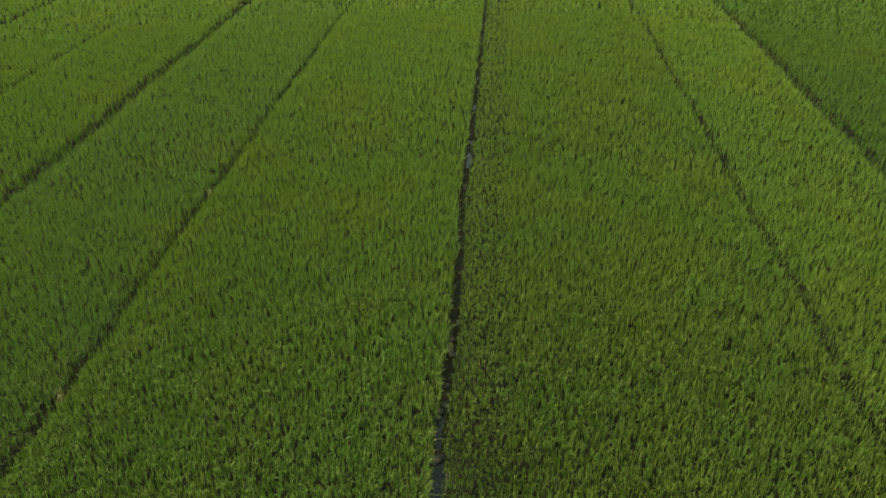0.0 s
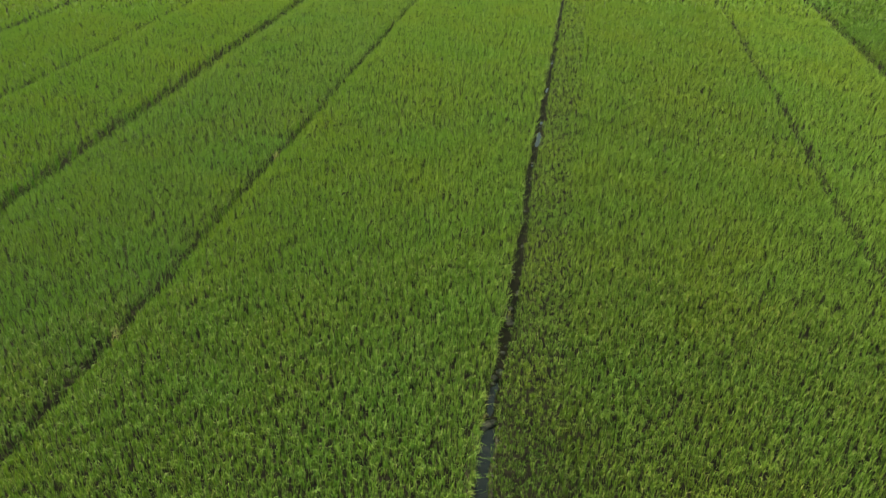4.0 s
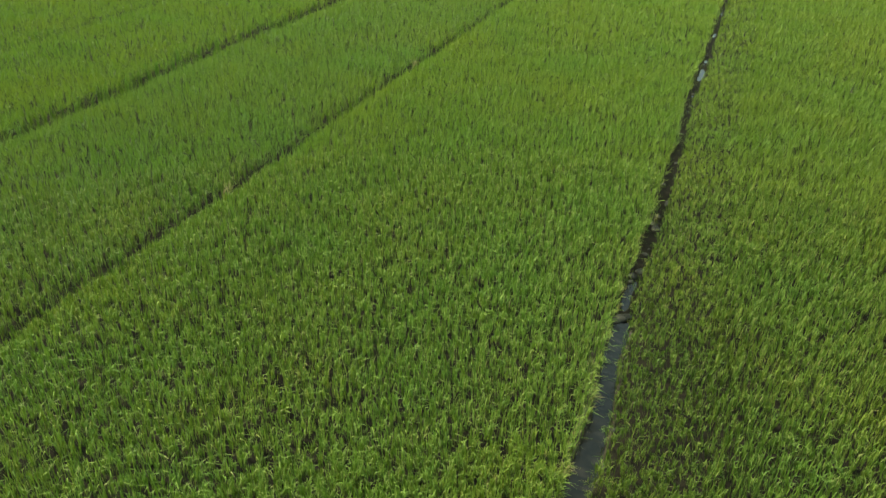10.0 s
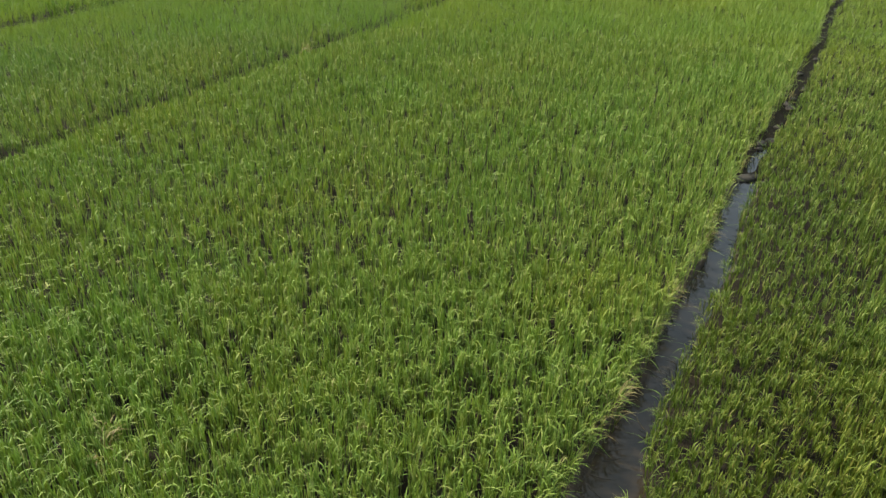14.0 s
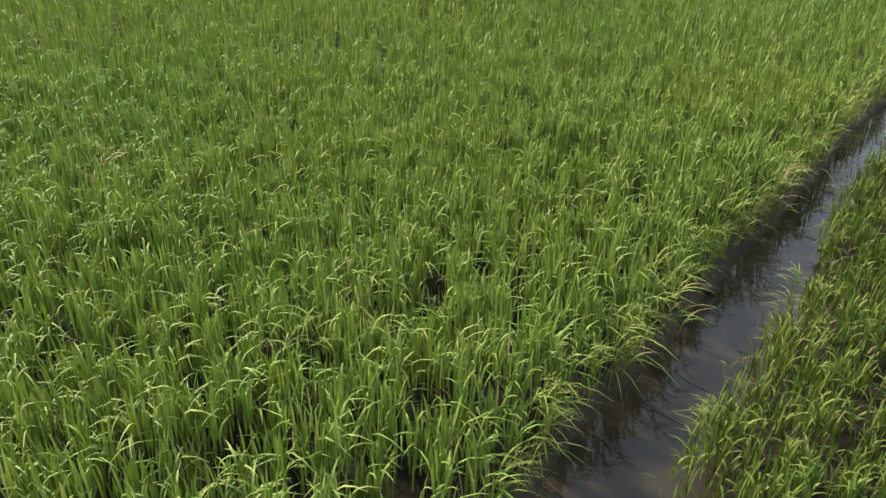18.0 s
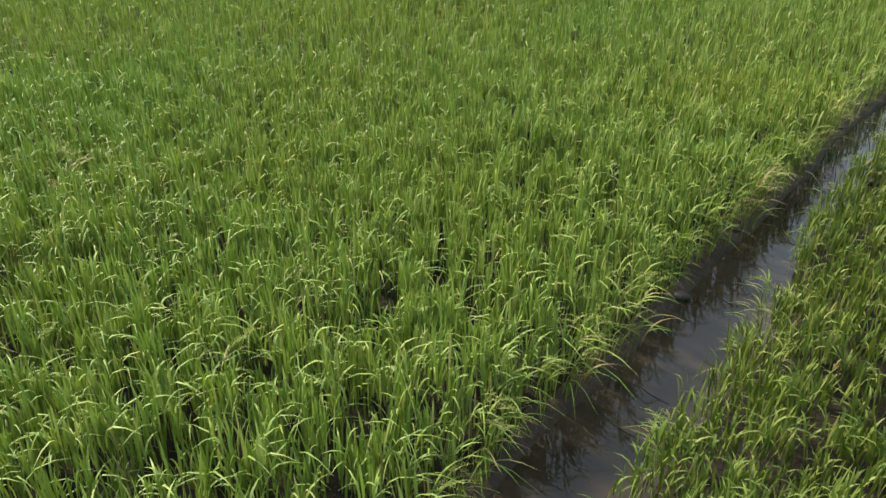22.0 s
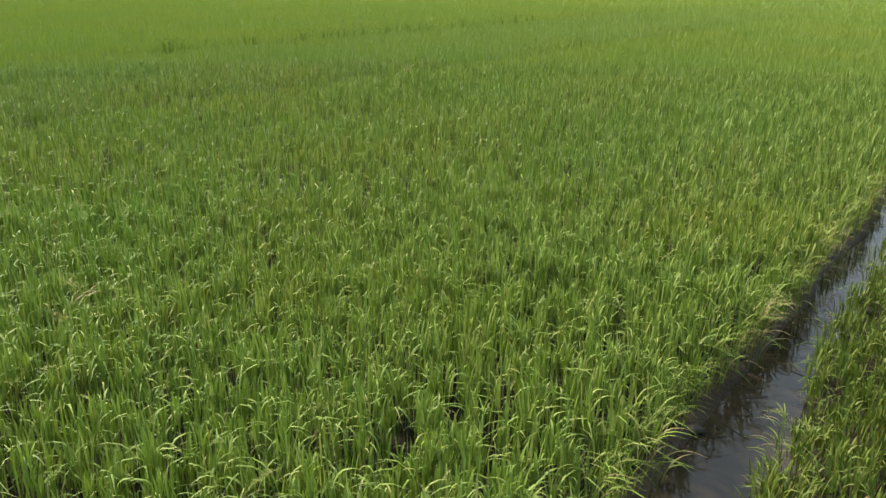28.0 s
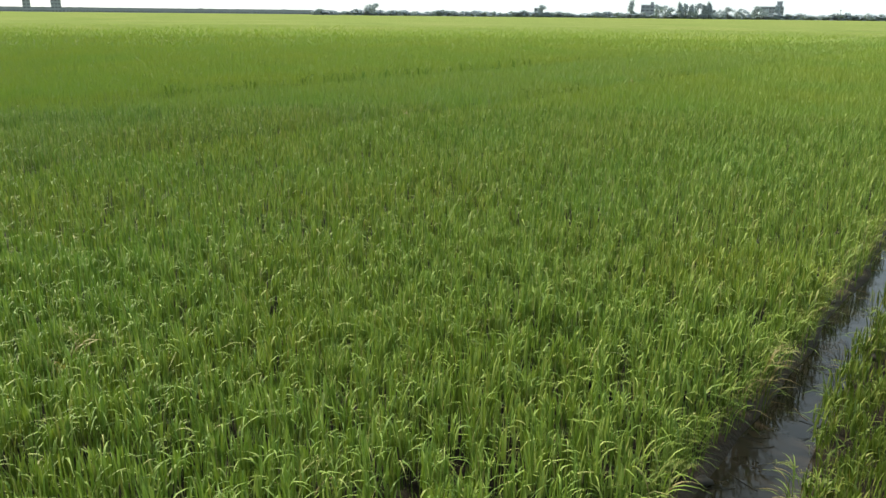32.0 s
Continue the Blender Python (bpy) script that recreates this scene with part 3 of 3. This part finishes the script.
def crown_mesh(seed, height, wide, pointed):
    """Leaf clumps round a few limbs: an uneven outline with gaps."""
    rng = np.random.default_rng(seed)
    n = 800
    blobs = rng.normal(0, 1, (9, 3)) * np.array([0.26, 0.26, 0.2]) * np.array([wide, wide, height]) + np.array([0, 0, 0.62 * height])
    if pointed:
        blobs[:, :2] *= np.interp(blobs[:, 2:3] / height, [0.2, 0.55, 1.0], [1.0, 0.9, 0.25])
    c = blobs[rng.integers(0, 9, n)] + rng.normal(0, 1, (n, 3)) * np.array([0.11 * wide, 0.11 * wide, 0.07 * height])
    c[:, 2] = c[:, 2].clip(0.14 * height, height)
    v = c[:, None, :] + rng.normal(0, 1, (n, 4, 3)) * 0.03 * height
    q = np.arange(n * 4).reshape(n, 4)
    return mesh_from("crown", v.reshape(-1, 3), q, [], [HAZED_LEAF], False)


def trunk_mesh(height):
    bm = bmesh.new()
    rings = []
    for z, r in ((0, 0.28), (0.25, 0.2), (0.6, 0.12), (0.85, 0.05)):
        rings.append([bm.verts.new((r * math.cos(k) + 0.15 * math.sin(4 * z), r * math.sin(k), z * height)) for k in (0, 1.05, 2.1, 3.15, 4.2, 5.25)])
    for a, b in zip(rings, rings[1:]):
        for k in range(6):
            bm.faces.new((a[k], a[(k + 1) % 6], b[(k + 1) % 6], b[k]))
    for turn in (0.4, 2.5, 4.4):
        foot = Vector((0.1, 0, 0.45 * height))
        tip = foot + Vector((math.cos(turn) * 0.22, math.sin(turn) * 0.22, 0.28)) * height
        lo = [bm.verts.new(foot + Vector((0.08 * math.cos(k), 0.08 * math.sin(k), 0))) for k in (0, 2.1, 4.2)]
        hi = [bm.verts.new(tip + Vector((0.03 * math.cos(k), 0.03 * math.sin(k), 0))) for k in (0, 2.1, 4.2)]
        for k in range(3):
            bm.faces.new((lo[k], lo[(k + 1) % 3], hi[(k + 1) % 3], hi[k]))
    me = bpy.data.meshes.new("trunk")
    bm.to_mesh(me)
    bm.free()
    me.materials.append(BARK)
    return me


def far_trees():
    rng = random.Random(3)
    kinds = []
    for k, (h, w, pointed) in enumerate([(12, 9, False), (15, 6, True), (10, 10, False), (17, 5, True)]):
        root = new("tree")
        part("trunk", trunk_mesh(h), root)
        part("crown", crown_mesh(70 + k, h, w, pointed), root)
        kinds.append(root)
    words = ["broad dark green tree at the far field edge", "tall slender dark tree on the horizon", "low round tree at the far field edge", "very tall narrow tree on the horizon"]
    spots = [(655, 2, 0.9), (664, 0, 0.9), (948, 0, 0.9), (1098, 1, 1.0), (1145, 0, 0.95), (1156, 2, 1.1), (1166, 0, 0.8), (1181, 1, 0.9),
             (1190, 3, 0.85), (1199, 1, 0.8), (1212, 0, 1.1), (1222, 3, 0.8), (1230, 1, 0.95), (1250, 2, 0.8), (1262, 0, 0.85), (1278, 2, 0.9), (1290, 2, 0.8),
             (1312, 0, 0.9), (1322, 2, 0.9), (1345, 3, 0.8), (1390, 2, 0.5), (1420, 2, 0.45), (1500, 2, 0.6), (1540, 0, 0.6)]
    spots += [(x + rng.uniform(-8, 8), rng.choice([0, 2]), rng.uniform(0.28, 0.42)) for x in range(690, 1090, 16)]
    used = [False] * 4
    for px, k, size in spots:
        size *= 1.25
        x, y, _ = far_place(px, 900 + rng.uniform(-25, 25))
        m = pose(x, y, 0, 0, 0, rng.uniform(0, 360))
        if used[k]:
            ob = copy_thing(kinds[k], m)
        else:
            ob, used[k] = kinds[k], True
            ob.matrix_basis = m
        ob.scale = (size, size, size)
        tagged(ob, words[k], "tree", "trees on the horizon")


def far_woods():
    """The unbroken low belt of bushes and trees that closes the fields."""
    rng = np.random.default_rng(21)
    vs = []
    for lo, hi, dist, height, n in ((560, 1700, 930, 7.0, 20000), (-900, 640, 1500, 8.0, 24000)):
        px = rng.uniform(lo, hi, n)
        a = radians(37.4) - np.arctan((px - 784) / 1369)
        d = dist + rng.uniform(-12, 12, n)
        top = height * (0.75 + 0.25 * np.sin(px * 0.07) * np.sin(px * 0.023) + 0.12 * np.sin(px * 0.31))
        c = np.stack([HOVER[0] - d * np.sin(a), HOVER[1] + d * np.cos(a), rng.uniform(0, 1, n) ** 0.8 * top], -1)
        vs.append((c[:, None, :] + rng.normal(0, 1, (n, 4, 3)) * np.array([1.8, 1.8, 0.6])).reshape(-1, 3))
    v = np.concatenate(vs)
    ob = new("tree_belt", mesh_from("tree_belt", v, np.arange(len(v)).reshape(-1, 4), [], [HAZED_LEAF], False))
    tagged(ob, "low dark tree belt along the horizon", "trees", kind="stuff")


def box(bm, x0, y0, z0, x1, y1, z1):
    v = [bm.verts.new(p) for p in ((x0, y0, z0), (x1, y0, z0), (x1, y1, z0), (x0, y1, z0), (x0, y0, z1), (x1, y0, z1), (x1, y1, z1), (x0, y1, z1))]
    for f in ((0, 3, 2, 1), (4, 5, 6, 7), (0, 1, 5, 4), (1, 2, 6, 5), (2, 3, 7, 6), (3, 0, 4, 7)):
        bm.faces.new([v[i] for i in f])


def solid(name, boxes, mat):
    bm = bmesh.new()
    for b in boxes:
        box(bm, *b)
    me = bpy.data.meshes.new(name)
    bm.to_mesh(me)
    bm.free()
    me.materials.append(mat)
    return me


def far_building(px, dist, wide, tall, deep, storeys, tower, words):
    """A plain block with recessed windows in rows, a parapet roof and, on some, a stair tower."""
    x, y, a = far_place(px, dist)
    root = new("building")
    root.matrix_basis = pose(x, y, 0, 0, 0, a)
    bays, wall, step = max(2, int(wide / 4)), [], tall / storeys
    w, hgt = wide / bays, 1.5
    for s in range(storeys):
        z = s * step
        wall += [(-wide / 2, -deep / 2, z, wide / 2, -deep / 2 + 0.3, z + 0.9), (-wide / 2, -deep / 2, z + 0.9 + hgt, wide / 2, -deep / 2 + 0.3, z + step)]
        for b in range(bays + 1):
            c = -wide / 2 + b * w
            wall.append((max(c - 0.7, -wide / 2), -deep / 2, z + 0.9, min(c + 0.7, wide / 2), -deep / 2 + 0.3, z + 0.9 + hgt))
    wall.append((-wide / 2, -deep / 2 + 0.5, 0, wide / 2, deep / 2, tall - 0.01))
    part("wall", solid("wall", wall, CONCRETE), root)
    roof = part("roof", solid("roof", [(-wide / 2 - 0.3, -deep / 2 - 0.3, tall, wide / 2 + 0.3, deep / 2 + 0.3, tall + 0.4)], ROOFING), root)
    if tower:
        part("stair_tower", solid("stair_tower", [(wide * 0.18, -2, tall + 0.4, wide * 0.42, 2, tall + tower)], CONCRETE), roof)
    pane = solid("window", [(-w / 2 + 0.7, 0.32, 0.9, w / 2 - 0.7, 0.4, 0.9 + hgt)], GLASS_DARK)
    for s in range(storeys):
        for b in range(bays):
            ob = part("window", pane, root)
            ob.location = (-wide / 2 + (b + 0.5) * w, -deep / 2, s * step)
    tagged(root, words, "building", "buildings on the horizon")


far_trees()
far_woods()
for px, wide, words in ((60, 150, "long low pale shed on the horizon"), (225, 190, "very long low grey shed on the horizon"), (390, 170, "long pale-roofed farm shed beyond the fields"), (520, 120, "low grey shed at the far field edge")):
    far_building(px, 1250, wide, 6.5, 20, 1, 0, words)
far_building(76, 1150, 9, 20, 9, 5, 0, "slim grey tower block on the horizon")
far_building(126, 1150, 12, 22, 9, 5, 0, "grey tower block beyond the long sheds")
far_building(942, 960, 10, 10.5, 9, 3, 2.5, "small grey house block on the horizon")
far_building(1126, 960, 15, 15, 10, 4, 3.5, "grey four-storey building above the tree belt")
far_building(1336, 970, 24, 14, 12, 4, 6.0, "grey building with a stair tower on the horizon")
far_building(1232, 980, 12, 10, 9, 3, 0, "pale house block behind horizon trees")


def far_pole(px, dist, tall):
    x, y, a = far_place(px, dist)
    root = new("utility_pole")
    root.matrix_basis = pose(x, y, 0, 0, 0, a)
    part("post", solid("post", [(-0.2, -0.2, 0, 0.2, 0.2, tall)], CONCRETE), root)
    part("crossarm", solid("crossarm", [(-1.1, -0.32, tall - 1.2, 1.1, -0.2, tall - 0.9)], BARK), root)
    tagged(root, "thin grey utility pole at the far field edge", "utility pole")


far_pole(1452, 880, 11)
